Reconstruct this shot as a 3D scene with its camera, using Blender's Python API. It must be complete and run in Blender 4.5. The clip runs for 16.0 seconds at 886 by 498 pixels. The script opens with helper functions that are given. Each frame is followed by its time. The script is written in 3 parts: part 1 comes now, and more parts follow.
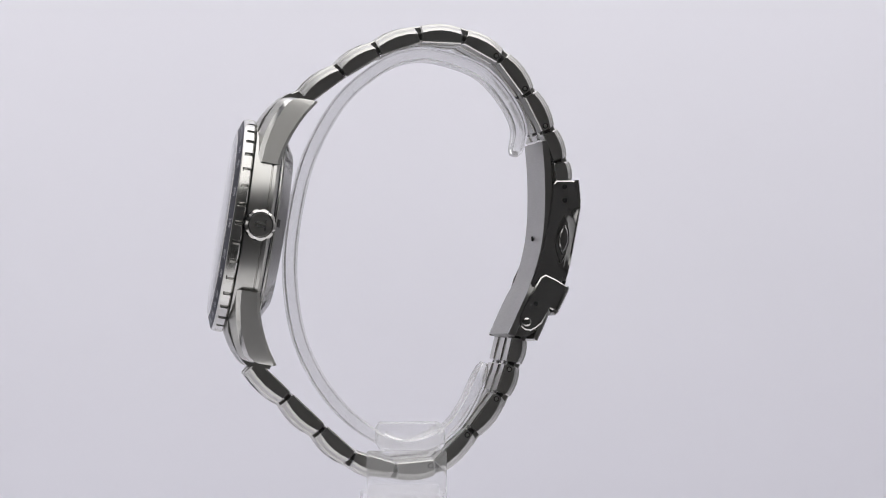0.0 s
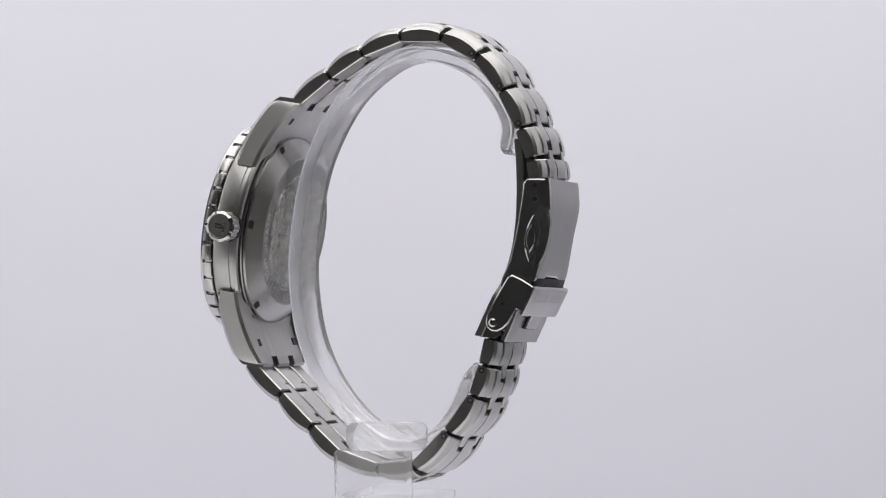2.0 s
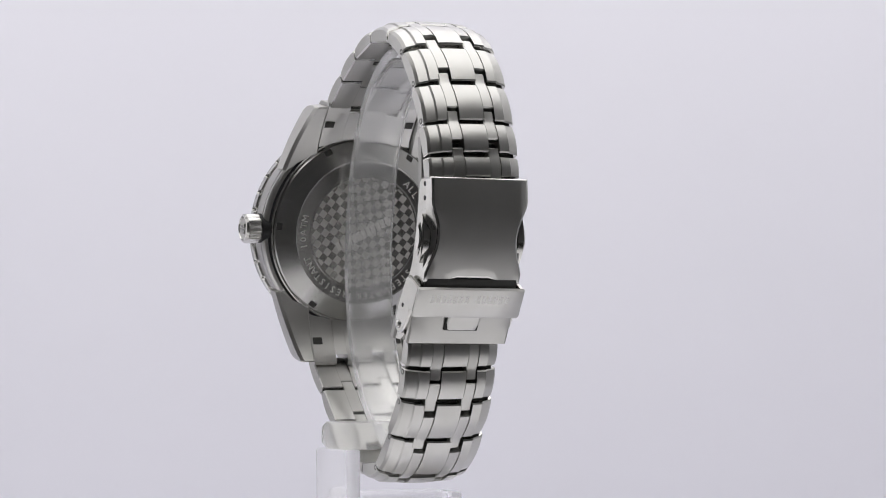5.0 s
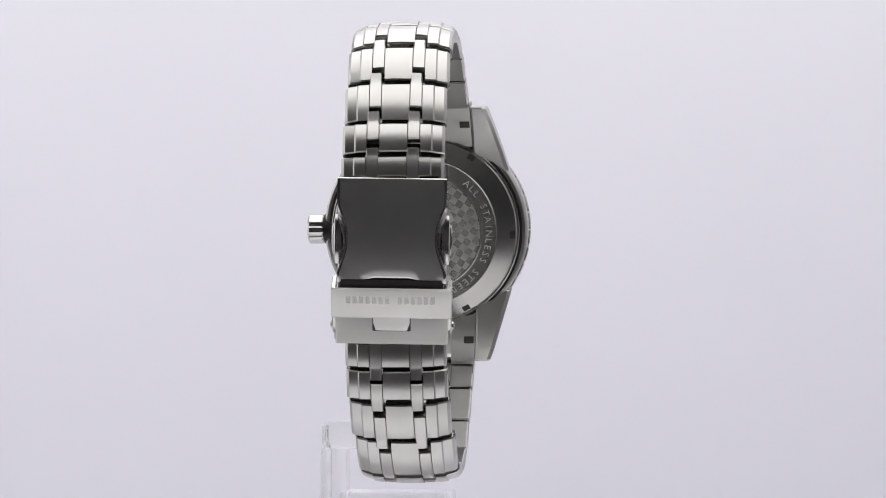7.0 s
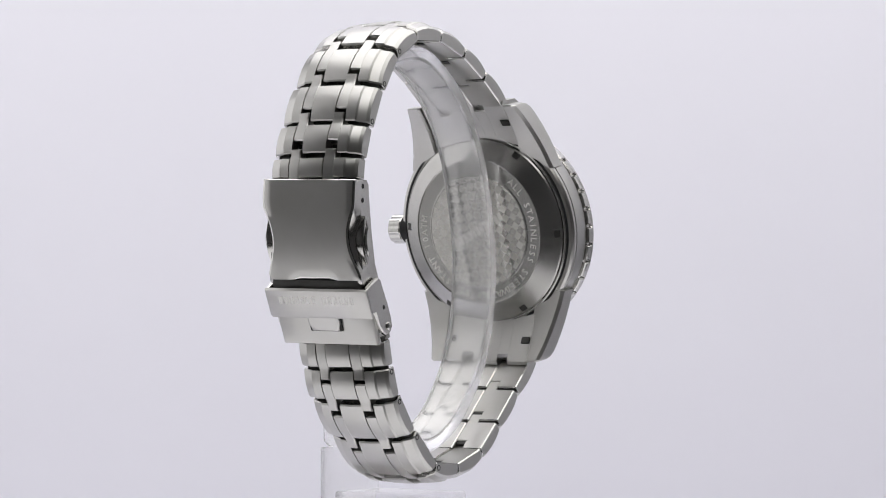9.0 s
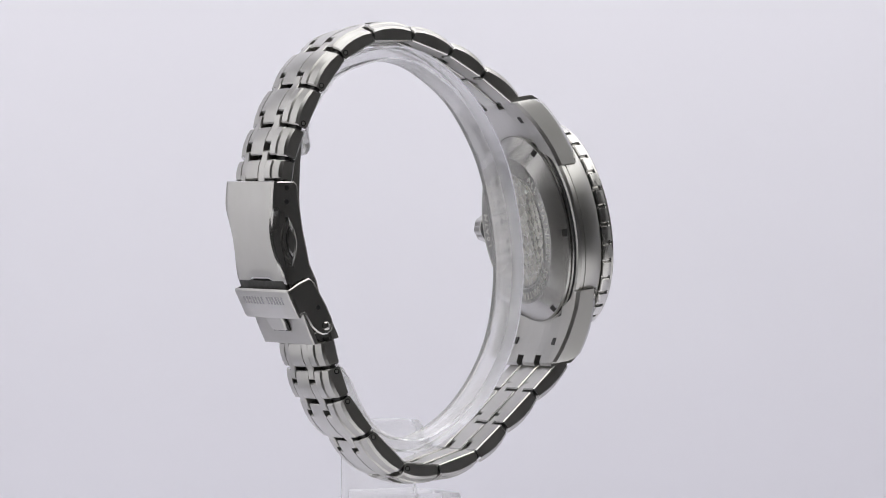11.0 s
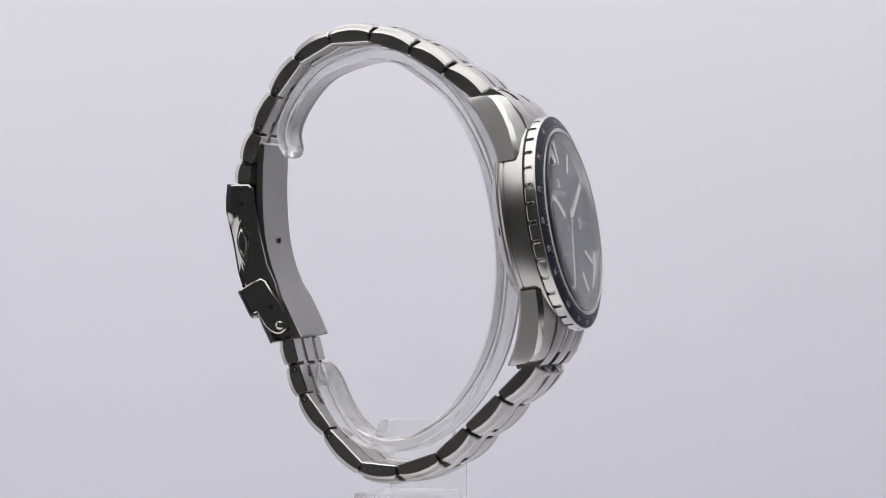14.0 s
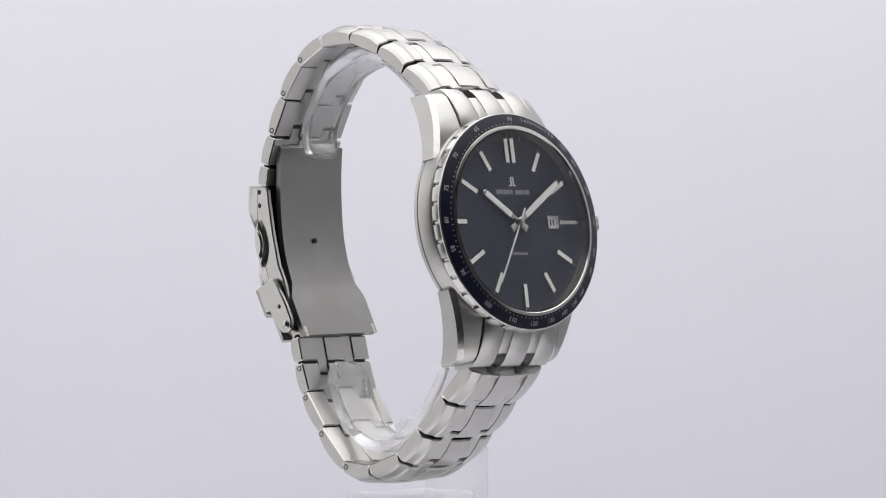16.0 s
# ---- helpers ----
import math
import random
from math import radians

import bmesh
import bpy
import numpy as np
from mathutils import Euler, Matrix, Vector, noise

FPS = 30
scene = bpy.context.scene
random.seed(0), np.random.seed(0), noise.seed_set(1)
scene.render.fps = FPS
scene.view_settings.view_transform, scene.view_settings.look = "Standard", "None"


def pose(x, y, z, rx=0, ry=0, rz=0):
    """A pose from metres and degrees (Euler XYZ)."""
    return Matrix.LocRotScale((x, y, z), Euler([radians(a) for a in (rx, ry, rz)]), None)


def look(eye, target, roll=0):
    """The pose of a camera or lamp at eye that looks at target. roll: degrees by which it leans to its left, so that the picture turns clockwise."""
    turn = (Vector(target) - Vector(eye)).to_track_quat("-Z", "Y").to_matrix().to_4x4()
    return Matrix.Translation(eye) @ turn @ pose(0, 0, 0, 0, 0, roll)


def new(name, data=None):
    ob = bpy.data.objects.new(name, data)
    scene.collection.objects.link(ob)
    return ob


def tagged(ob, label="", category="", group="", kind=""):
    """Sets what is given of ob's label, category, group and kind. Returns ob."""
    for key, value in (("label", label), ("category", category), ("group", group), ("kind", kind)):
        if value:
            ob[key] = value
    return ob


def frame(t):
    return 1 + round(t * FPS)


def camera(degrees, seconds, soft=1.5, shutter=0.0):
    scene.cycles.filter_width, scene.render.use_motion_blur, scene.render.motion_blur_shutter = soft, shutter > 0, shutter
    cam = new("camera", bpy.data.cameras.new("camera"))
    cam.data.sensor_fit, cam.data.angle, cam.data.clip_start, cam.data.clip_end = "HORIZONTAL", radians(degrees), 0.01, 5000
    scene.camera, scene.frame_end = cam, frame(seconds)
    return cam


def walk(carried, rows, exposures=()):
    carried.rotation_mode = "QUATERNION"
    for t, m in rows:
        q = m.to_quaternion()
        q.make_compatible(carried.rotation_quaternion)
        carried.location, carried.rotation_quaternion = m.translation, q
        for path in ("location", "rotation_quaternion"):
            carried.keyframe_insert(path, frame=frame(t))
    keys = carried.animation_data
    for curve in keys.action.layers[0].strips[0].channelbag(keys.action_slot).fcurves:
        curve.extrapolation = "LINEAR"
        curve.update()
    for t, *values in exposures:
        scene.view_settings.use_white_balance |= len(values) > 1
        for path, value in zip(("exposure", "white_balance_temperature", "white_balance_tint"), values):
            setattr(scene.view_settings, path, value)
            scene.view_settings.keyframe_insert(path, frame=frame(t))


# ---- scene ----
cam = camera(13.755, 16.0, soft=1.0)
EYE = Vector((0.0, -0.7304, -0.0065))
AIM = EYE + Vector((0.010924, 0.99994, 0.008804))
walk(cam, [(0.0, look(EYE, AIM, -0.262)), (16.0, look(EYE, AIM, -0.262))], exposures=[(0.0, 0.19), (2.5, 0.17), (6.5, 0.27), (9.0, 0.31), (12.5, 0.18), (14.5, 0.13), (15.4, 0.14), (16.0, 0.24)])

# ---- light: a white photo tent, lit through its roof and one side, with an added fill panel above the floor, open towards the camera ----
world = bpy.data.worlds.new("studio")
scene.world = world
world.use_nodes = True
world.node_tree.nodes["Background"].inputs[0].default_value = (0.85, 0.85, 1.0, 1)
world.node_tree.nodes["Background"].inputs[1].default_value = 0.02


def softbox(name, eye, target, w, h, watts, colour=(1.0, 0.985, 0.97)):
    data = bpy.data.lights.new(name, "AREA")
    data.shape, data.size, data.size_y, data.energy, data.color = "RECTANGLE", w, h, watts, colour
    ob = new(name, data)
    ob.matrix_world = look(eye, target)
    return ob


softbox("tent_lamp_roof", (0.06, -0.02, 0.50), (0.06, -0.019, 0), 0.80, 1.00, 3.6)
# unseen panel just above the paper, added to brighten steel that faces down
softbox("low_fill_panel", (0.0, -0.10, -0.212), (0, -0.099, 0.3), 0.86, 0.20, 0.28)
softbox("tent_lamp_left", (-0.455, 0.12, 0.14), (0, 0.12, 0.14), 0.52, 0.66, 0.50)


# ---- materials ----
def material(name):
    m = bpy.data.materials.new(name)
    m.use_nodes = True
    nt = m.node_tree
    return m, nt, nt.nodes["Principled BSDF"]


def noise_node(nt, scale, stretch=(1, 1, 1), detail=4.0):
    co = nt.nodes.new("ShaderNodeTexCoord")
    mp = nt.nodes.new("ShaderNodeMapping")
    mp.inputs["Scale"].default_value = stretch
    nz = nt.nodes.new("ShaderNodeTexNoise")
    nz.inputs["Scale"].default_value, nz.inputs["Detail"].default_value = scale, detail
    nt.links.new(co.outputs["Object"], mp.inputs["Vector"])
    nt.links.new(mp.outputs["Vector"], nz.inputs["Vector"])
    return nz.outputs["Fac"]


def ranged(nt, fac, lo, hi):
    r = nt.nodes.new("ShaderNodeMapRange")
    r.inputs["From Min"].default_value, r.inputs["From Max"].default_value = 0.3, 0.7
    r.inputs["To Min"].default_value, r.inputs["To Max"].default_value = lo, hi
    nt.links.new(fac, r.inputs["Value"])
    return r.outputs["Result"]


def tinted(nt, fac, a, b):
    r = nt.nodes.new("ShaderNodeValToRGB")
    r.color_ramp.elements[0].position, r.color_ramp.elements[1].position = 0.3, 0.7
    r.color_ramp.elements[0].color, r.color_ramp.elements[1].color = (*a, 1), (*b, 1)
    nt.links.new(fac, r.inputs["Fac"])
    return r.outputs["Color"]


def bumped(nt, b, height, strength, distance):
    n = nt.nodes.new("ShaderNodeBump")
    n.inputs["Strength"].default_value, n.inputs["Distance"].default_value = strength, distance
    nt.links.new(height, n.inputs["Height"])
    nt.links.new(n.outputs["Normal"], b.inputs["Normal"])


def steel(name, lo, hi, grain=(1, 1, 1), bump=0.06, tone=0.53, scale=900):
    m, nt, b = material(name)
    b.inputs["Metallic"].default_value = 1.0
    fine = noise_node(nt, scale, grain, 3)
    broad = noise_node(nt, 120, (1, 1, 1), 3)
    nt.links.new(tinted(nt, broad, (tone * 0.95, tone * 0.94, tone * 0.90), (tone * 1.03, tone * 1.02, tone * 0.99)), b.inputs["Base Color"])
    nt.links.new(ranged(nt, fine, lo, hi), b.inputs["Roughness"])
    if bump:
        bumped(nt, b, fine, bump, 0.0001)
    return m


BRUSHED = steel("brushed_steel", 0.30, 0.36, (0.3, 2.0, 0.3), 0.0, 0.50, 1300)
SATIN = steel("satin_steel", 0.34, 0.42, (0.4, 0.4, 3.0), 0.01, 0.53, 2000)
POLISHED = steel("polished_steel", 0.12, 0.18, (1, 1, 1), 0.01, 0.56)
BACKED = steel("case_back_steel", 0.22, 0.26, (1, 1, 1), 0.004, 0.43, 4000)
turned = BACKED.node_tree.nodes.new("ShaderNodeTangent")
turned.direction_type, turned.axis = "RADIAL", "X"
BACKED.node_tree.links.new(turned.outputs["Tangent"], BACKED.node_tree.nodes["Principled BSDF"].inputs["Tangent"])
BACKED.node_tree.nodes["Principled BSDF"].inputs["Anisotropic"].default_value = 0.45
CLASPED = steel("clasp_steel", 0.33, 0.37, (0.15, 0.15, 3.0), 0.006, 0.5, 2500)


def plain(name, a, b2, rough, scale=400, metal=0.0, bump=0.02):
    m, nt, b = material(name)
    n = noise_node(nt, scale)
    nt.links.new(tinted(nt, n, a, b2), b.inputs["Base Color"])
    b.inputs["Roughness"].default_value, b.inputs["Metallic"].default_value = rough, metal
    b.inputs["Specular IOR Level"].default_value = 0.3
    bumped(nt, b, n, bump, 0.0001)
    return m


def checked():
    """Steel stamped with small raised squares."""
    m, nt, b = material("stamped_steel")
    co = nt.nodes.new("ShaderNodeTexCoord")
    mp = nt.nodes.new("ShaderNodeMapping")
    mp.inputs["Rotation"].default_value = (radians(35), 0, 0)
    mp.inputs["Scale"].default_value = (0.0, 1.0, 1.0)
    ch = nt.nodes.new("ShaderNodeTexChecker")
    ch.inputs["Scale"].default_value = 720
    nt.links.new(co.outputs["Object"], mp.inputs["Vector"])
    nt.links.new(mp.outputs["Vector"], ch.inputs["Vector"])
    nz = noise_node(nt, 700)
    mix = nt.nodes.new("ShaderNodeMath")
    mix.operation = "MULTIPLY"
    nt.links.new(ch.outputs["Fac"], mix.inputs[0])
    nt.links.new(ranged(nt, nz, 0.4, 1.0), mix.inputs[1])
    b.inputs["Metallic"].default_value = 1.0
    b.inputs["Base Color"].default_value = (0.60, 0.59, 0.56, 1)
    nt.links.new(ranged(nt, mix.outputs[0], 0.22, 0.5), b.inputs["Roughness"])
    bumped(nt, b, mix.outputs[0], 0.3, 0.0002)
    return m


def clear(name, ior, rough, colour=(1, 1, 1), milk=1.0):
    m, nt, b = material(name)
    b.inputs["Base Color"].default_value = (*colour, 1)
    b.inputs["Transmission Weight"].default_value = milk
    b.inputs["IOR"].default_value = ior
    if ior > 1.2 and rough > 0.02:
        n = noise_node(nt, 130, (1, 1, 1), 3)
        nt.links.new(ranged(nt, n, rough * 0.4, rough * 1.6), b.inputs["Roughness"])
        bumped(nt, b, n, 0.05, 0.001)
    else:
        b.inputs["Roughness"].default_value = rough
    return m


BEZEL_STEEL = steel("bezel_steel", 0.20, 0.26, (1, 1, 1), 0.005, 0.56, 2000)
SIDE_STEEL = steel("clasp_side_steel", 0.20, 0.26, (0.3, 0.3, 3.0), 0.006, 0.53, 2000)
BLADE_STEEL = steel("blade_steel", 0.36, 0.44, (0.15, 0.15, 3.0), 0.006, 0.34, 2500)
STAMPED = checked()
DIAL_BLUE = plain("dial_blue", (0.022, 0.026, 0.046), (0.026, 0.031, 0.053), 0.42, 900)
INSERT_BLUE = plain("bezel_blue", (0.005, 0.006, 0.020), (0.007, 0.009, 0.028), 0.38, 500)
PRINT = plain("white_print", (0.62, 0.62, 0.66), (0.72, 0.72, 0.76), 0.6)
SCALE_PRINT = plain("scale_print", (0.40, 0.40, 0.45), (0.50, 0.50, 0.55), 0.6)
GREY_PRINT = plain("grey_print", (0.30, 0.30, 0.32), (0.36, 0.36, 0.38), 0.6)
LUME = plain("pale_lume", (0.80, 0.81, 0.80), (0.85, 0.86, 0.85), 0.5)
# black of rubber and print; on holes it stands for their shade
BLACK = plain("rubber_and_hole_black", (0.012, 0.012, 0.013), (0.02, 0.02, 0.021), 0.5)
# near-black steel: the shade of gaps, slots and notches put into the tone
SHADE_STEEL = steel("shade_steel", 0.45, 0.6, (1, 1, 1), 0.05, 0.07)
ETCHED = steel("etched_steel", 0.45, 0.6, (1, 1, 1), 0.02, 0.75)
CRYSTAL = clear("coated_glass", 1.30, 0.0, (1, 1, 1))
ACRYLIC = clear("clear_acrylic", 1.42, 0.16, (0.985, 0.985, 0.99), 0.86)
THIN_ACRYLIC = clear("thin_acrylic", 1.05, 0.25, (0.985, 0.985, 0.99), 0.88)
PAPER = plain("white_sweep", (0.825, 0.82, 0.887), (0.845, 0.84, 0.907), 0.9, 6, 0, 0.0)
TENT = plain("tent_cloth", (0.78, 0.78, 0.80), (0.82, 0.82, 0.84), 0.9, 30, 0, 0.05)
# tent cloth greyed in place of weaker light on the right side
DIM_CLOTH = plain("dim_cloth", (0.68, 0.68, 0.69), (0.72, 0.72, 0.73), 0.9, 30, 0, 0.05)
ROOM = plain("dim_room_paint", (0.40, 0.40, 0.40), (0.45, 0.45, 0.45), 0.8, 3, 0, 0.05)
TABLE = plain("dark_table_paint", (0.05, 0.05, 0.05), (0.065, 0.065, 0.065), 0.7, 8, 0, 0.05)

MM = 0.001
# the case leans back by 9.2 degrees: x to three o'clock, y to twelve, z out of the dial
LEAN = radians(9.17)
CASE = Matrix((
    (0, math.sin(LEAN), -math.cos(LEAN), -29.55),
    (-1, 0, 0, 0),
    (0, math.cos(LEAN), math.sin(LEAN), 4.5),
    (0, 0, 0, 1)))
# the dial side sits a little low on the case
FRONT = CASE @ Matrix.Translation((0, -0.4, 0)) @ Matrix.Diagonal((1.012, 1.012, 1.0, 1.0))
# the back lies shallow in the case band
BACK = CASE @ Matrix.Translation((0, 0, 0.9)) @ Matrix.Diagonal((1.02, 1.02, 1.0, 1.0))
FRONT_TRUE = CASE @ Matrix.Translation((0, -0.4, 0))


def finish(me, sharp=32):
    me.polygons.foreach_set("use_smooth", [True] * len(me.polygons))
    me.set_sharp_from_angle(angle=radians(sharp))


def part(name, bm, mat, parent, label="", place=None, sharp=32, edge=None):
    """Links a bmesh in millimetres as one mesh object under a thing or a part."""
    if place is not None:
        bm.transform(place)
    if edge:
        for f in bm.faces:
            if min(e.calc_length() for e in f.edges) < 0.34:
                f.material_index = 1
    bm.transform(Matrix.Diagonal((MM, MM, MM, 1)))
    bmesh.ops.recalc_face_normals(bm, faces=bm.faces[:])
    me = bpy.data.meshes.new(name)
    bm.to_mesh(me)
    bm.free()
    me.materials.append(mat)
    if edge:
        me.materials.append(edge)
    finish(me, sharp)
    ob = new(name, me)
    ob.parent = parent
    if label:
        tagged(ob, label)
    return ob


def loft(bm, rings, closed=False):
    """Skins rings of points one after another; ends are capped unless the rings close."""
    vs = [[bm.verts.new(p) for p in r] for r in rings]
    n = len(rings[0])
    pairs = list(zip(vs, vs[1:])) + ([(vs[-1], vs[0])] if closed else [])
    for a, b in pairs:
        for k in range(n):
            bm.faces.new((a[k], a[(k + 1) % n], b[(k + 1) % n], b[k]))
    if not closed:
        bm.faces.new(vs[0][::-1])
        bm.faces.new(vs[-1])
    return bm


def lathe(bm, profile, segs=144, wave=None):
    """Turns (radius, height) points round z into a closed ring. wave(k, j): radius added at segment k to profile point j."""
    rings = []
    for k in range(segs):
        a = 2 * math.pi * k / segs
        rings.append([((r + (wave(k, j) if wave else 0)) * math.cos(a), (r + (wave(k, j) if wave else 0)) * math.sin(a), z)
                      for j, (r, z) in enumerate(profile)])
    return loft(bm, rings, True)


def disc(bm, profile, segs=144):
    """A solid of revolution whose profile starts and ends on the axis."""
    top, bot = bm.verts.new((0, 0, profile[0][1])), bm.verts.new((0, 0, profile[-1][1]))
    rows = [[bm.verts.new((r * math.cos(2 * math.pi * k / segs), r * math.sin(2 * math.pi * k / segs), z)) for k in range(segs)] for r, z in profile[1:-1]]
    for k in range(segs):
        q = (k + 1) % segs
        bm.faces.new((top, rows[0][k], rows[0][q]))
        bm.faces.new((bot, rows[-1][q], rows[-1][k]))
        for a, b in zip(rows, rows[1:]):
            bm.faces.new((a[k], b[k], b[q], a[q]))
    return bm


def box(bm, x0, x1, y0, y1, z0, z1, bevel=0.0):
    c = min(bevel, (x1 - x0) / 2.01, (y1 - y0) / 2.01, (z1 - z0) / 2.01)
    ring = lambda d, z: [(x0 + d, y0 + c + d, z), (x0 + c + d, y0 + d, z), (x1 - c - d, y0 + d, z), (x1 - d, y0 + c + d, z),
                         (x1 - d, y1 - c - d, z), (x1 - c - d, y1 - d, z), (x0 + c + d, y1 - d, z), (x0 + d, y1 - c - d, z)]
    if c <= 0:
        return loft(bm, [[(x0, y0, z), (x1, y0, z), (x1, y1, z), (x0, y1, z)] for z in (z0, z1)])
    return loft(bm, [ring(c * 0.6, z0), ring(0, z0 + c), ring(0, z1 - c), ring(c * 0.6, z1)])


def lettering(text, size, depth=0.05, spacing=1.0):
    """A bmesh of text about its own centre, in millimetres, in the plane z = 0."""
    cu = bpy.data.curves.new("letters", "FONT")
    cu.body, cu.size, cu.extrude, cu.align_x, cu.align_y, cu.resolution_u, cu.space_character = text, size, depth, "CENTER", "CENTER", 2, spacing
    tmp = bpy.data.objects.new("letters", cu)
    me = bpy.data.meshes.new_from_object(tmp)
    bm = bmesh.new()
    bm.from_mesh(me)
    bpy.data.objects.remove(tmp)
    bpy.data.curves.remove(cu)
    bpy.data.meshes.remove(me)
    return bm


def merged(target, bm, m):
    """Adds bm, moved by m, to target."""
    bm.transform(m)
    me = bpy.data.meshes.new("scrap")
    bm.to_mesh(me)
    bm.free()
    target.from_mesh(me)
    bpy.data.meshes.remove(me)


def clock_turn(deg):
    """Turns what stands at twelve to that many degrees clockwise."""
    return Matrix.Rotation(radians(-deg), 4, "Z")


# ---- the place: sweep, tent, dark room ----
def sheet(name, rings, mat, label, category, thick=0.002):
    bm = bmesh.new()
    vs = [[bm.verts.new(p) for p in r] for r in rings]
    for a, b in zip(vs, vs[1:]):
        for k in range(len(a) - 1):
            bm.faces.new((a[k], a[k + 1], b[k + 1], b[k]))
    me = bpy.data.meshes.new(name)
    bm.to_mesh(me)
    bm.free()
    me.materials.append(mat)
    finish(me, 40)
    ob = new(name, me)
    so = ob.modifiers.new("thickness", "SOLIDIFY")
    so.thickness, so.offset = thick, -1
    return tagged(ob, label, category, kind="structure")


FLOOR = -0.220
sweep = [(-0.24, FLOOR), (0.34, FLOOR)] + [(0.34 + 0.12 * math.sin(radians(a)), FLOOR + 0.12 - 0.12 * math.cos(radians(a))) for a in range(10, 91, 8)] + [(0.47, 0.50)]
sheet("backdrop", [[(x, y, z) for x in (-0.46, -0.2, 0.0, 0.2, 0.46)] for y, z in sweep], PAPER,
      "seamless pale lilac white paper sweep behind the watch", "backdrop")
# the unseen right wall has its dimness in the cloth's colour
for nm, x, cloth, tone in (("wall_left", -0.47, TENT, "white"), ("wall_right", 0.47, DIM_CLOTH, "grey")):
    sheet(nm, [[(x, -0.16, z), (x, 0.53, z)] for z in (FLOOR - 0.01, 0.52)], cloth, tone + " cloth side wall of the photo tent", "tent wall")
sheet("ceiling", [[(x, -0.55, 0.52), (x, 0.53, 0.52)] for x in (-0.47, 0.47)], TENT, "white diffusing cloth roof of the photo tent", "tent roof")


def room():
    bm = bmesh.new()
    box(bm, -1200, 1200, -1500, 1000, -880, 1300)
    ob = part("room_shell", bm, ROOM, None, "dim painted walls of the studio round the tent")
    tagged(ob, category="room", kind="structure")
    bm = bmesh.new()
    box(bm, -700, 700, -520, 650, FLOOR * 1000 - 45, FLOOR * 1000 - 6, 3)
    t = part("table_top", bm, TABLE, None, "dark studio table top under the paper sweep")
    tagged(t, category="table", kind="structure")


room()

# ---- the watch ----
watch = tagged(new("wrist_watch"), "stainless steel wrist watch with blue dial on a clear stand", "watch")


def build_case():
    bm = bmesh.new()
    lathe(bm, [(17.0, -2.5), (20.0, -2.5), (20.6, -2.3), (21.0, -1.8), (21.0, -1.15), (20.8, -1.05), (20.8, -0.9), (21.0, -0.8), (21.0, 2.2), (20.8, 2.7), (20.2, 2.9), (17.0, 2.9)], 160)
    case = part("case", bm, BRUSHED, watch, "brushed steel case with four curved lugs", CASE)
    # lugs: (height along the case, front, back, outer side)
    lug_line = [(4.0, 2.0, -2.6, 19.9), (11.9, 1.9, -2.6, 16.4), (12.3, 2.2, -2.3, 17.35), (15.5, 1.9, -2.9, 16.4), (18.5, 1.3, -3.9, 15.5),
                (21.0, 0.5, -5.0, 14.75), (23.2, -0.5, -6.2, 14.1), (24.8, -1.4, -7.3, 13.6), (25.6, -2.4, -7.9, 13.3), (25.9, -3.6, -7.8, 13.1)]
    for sx in (1, -1):
        for sy in (1, -1):
            bm = bmesh.new()
            rings = []
            for u, f, b, o in lug_line:
                i, v = 10.15, sy * (u + (0.0 if sy > 0 else 0.6))
                rise = 1.1 * min(1.0, max(0.0, (u - 12.3) / 3.2))
                pts = [(sx * i, v, f - 0.1 + rise), (sx * i, v, b + 0.4), (sx * (i + 0.4), v, b), (sx * (o - 0.7), v, b), (sx * o, v, b + 0.6),
                       (sx * o, v, f - 0.9), (sx * (o - 0.9), v, f), (sx * (i + 0.3), v, f + 0.05 + rise)]
                rings.append(pts)
            loft(bm, rings)
            for k, f in enumerate(bm.faces):
                if k % 8 == 5 and k < 72:
                    f.material_index = 1
            lug = part("lug", bm, SATIN, case, "curved steel lug with a polished chamfer", CASE, 26)
            lug.data.materials.append(POLISHED)
    # coin-edged bezel
    bm = bmesh.new()
    prof = [(17.6, 2.9), (20.0, 2.9), (20.8, 3.05), (21.0, 3.3), (21.0, 4.5), (20.9, 4.75), (20.9, 5.1), (20.8, 5.25), (20.65, 5.3), (20.4, 5.0), (18.4, 5.7), (17.6, 5.7)]
    lathe(bm, prof, 36 * 12, lambda k, j: (-0.5 if k % 12 in (0, 1) else 0) if 2 <= j <= 4 else 0)
    bezel = part("bezel", bm, BEZEL_STEEL, watch, "polished coin-edged steel bezel", FRONT, 24)
    bm = bmesh.new()
    lathe(bm, [(18.25, 5.5), (20.4, 4.9), (20.62, 5.3), (20.5, 5.38), (18.35, 6.18), (18.25, 6.15)], 160)
    insert = part("bezel_insert", bm, INSERT_BLUE, bezel, "dark blue tachymeter ring with white scale", FRONT)
    slope = math.atan2(0.80, 2.15)

    def on_insert(bm, deg, r, flip=False):
        z = 6.18 - (r - 18.35) * 0.80 / 2.15 + 0.03
        m = clock_turn(deg) @ Matrix.Translation((0, r, z)) @ Matrix.Rotation(-slope, 4, "X")
        return m @ Matrix.Rotation(math.pi, 4, "Z") if flip else m

    for speed in (500, 400, 300, 240, 200, 180, 160, 150, 140, 130, 120, 110, 100, 90, 85, 80, 75, 70, 65, 60):
        deg = 3600 / speed * 6
        b2 = lettering(str(speed), 1.3, 0.01)
        m = on_insert(b2, deg if speed > 60 else -0.0, 19.7, 100 < deg < 260)
        part("numeral", b2, SCALE_PRINT, bezel, "", FRONT @ m)
    bm = bmesh.new()
    for k, ch in enumerate("TACHYMETER"):
        b2 = lettering(ch, 1.15, 0.01)
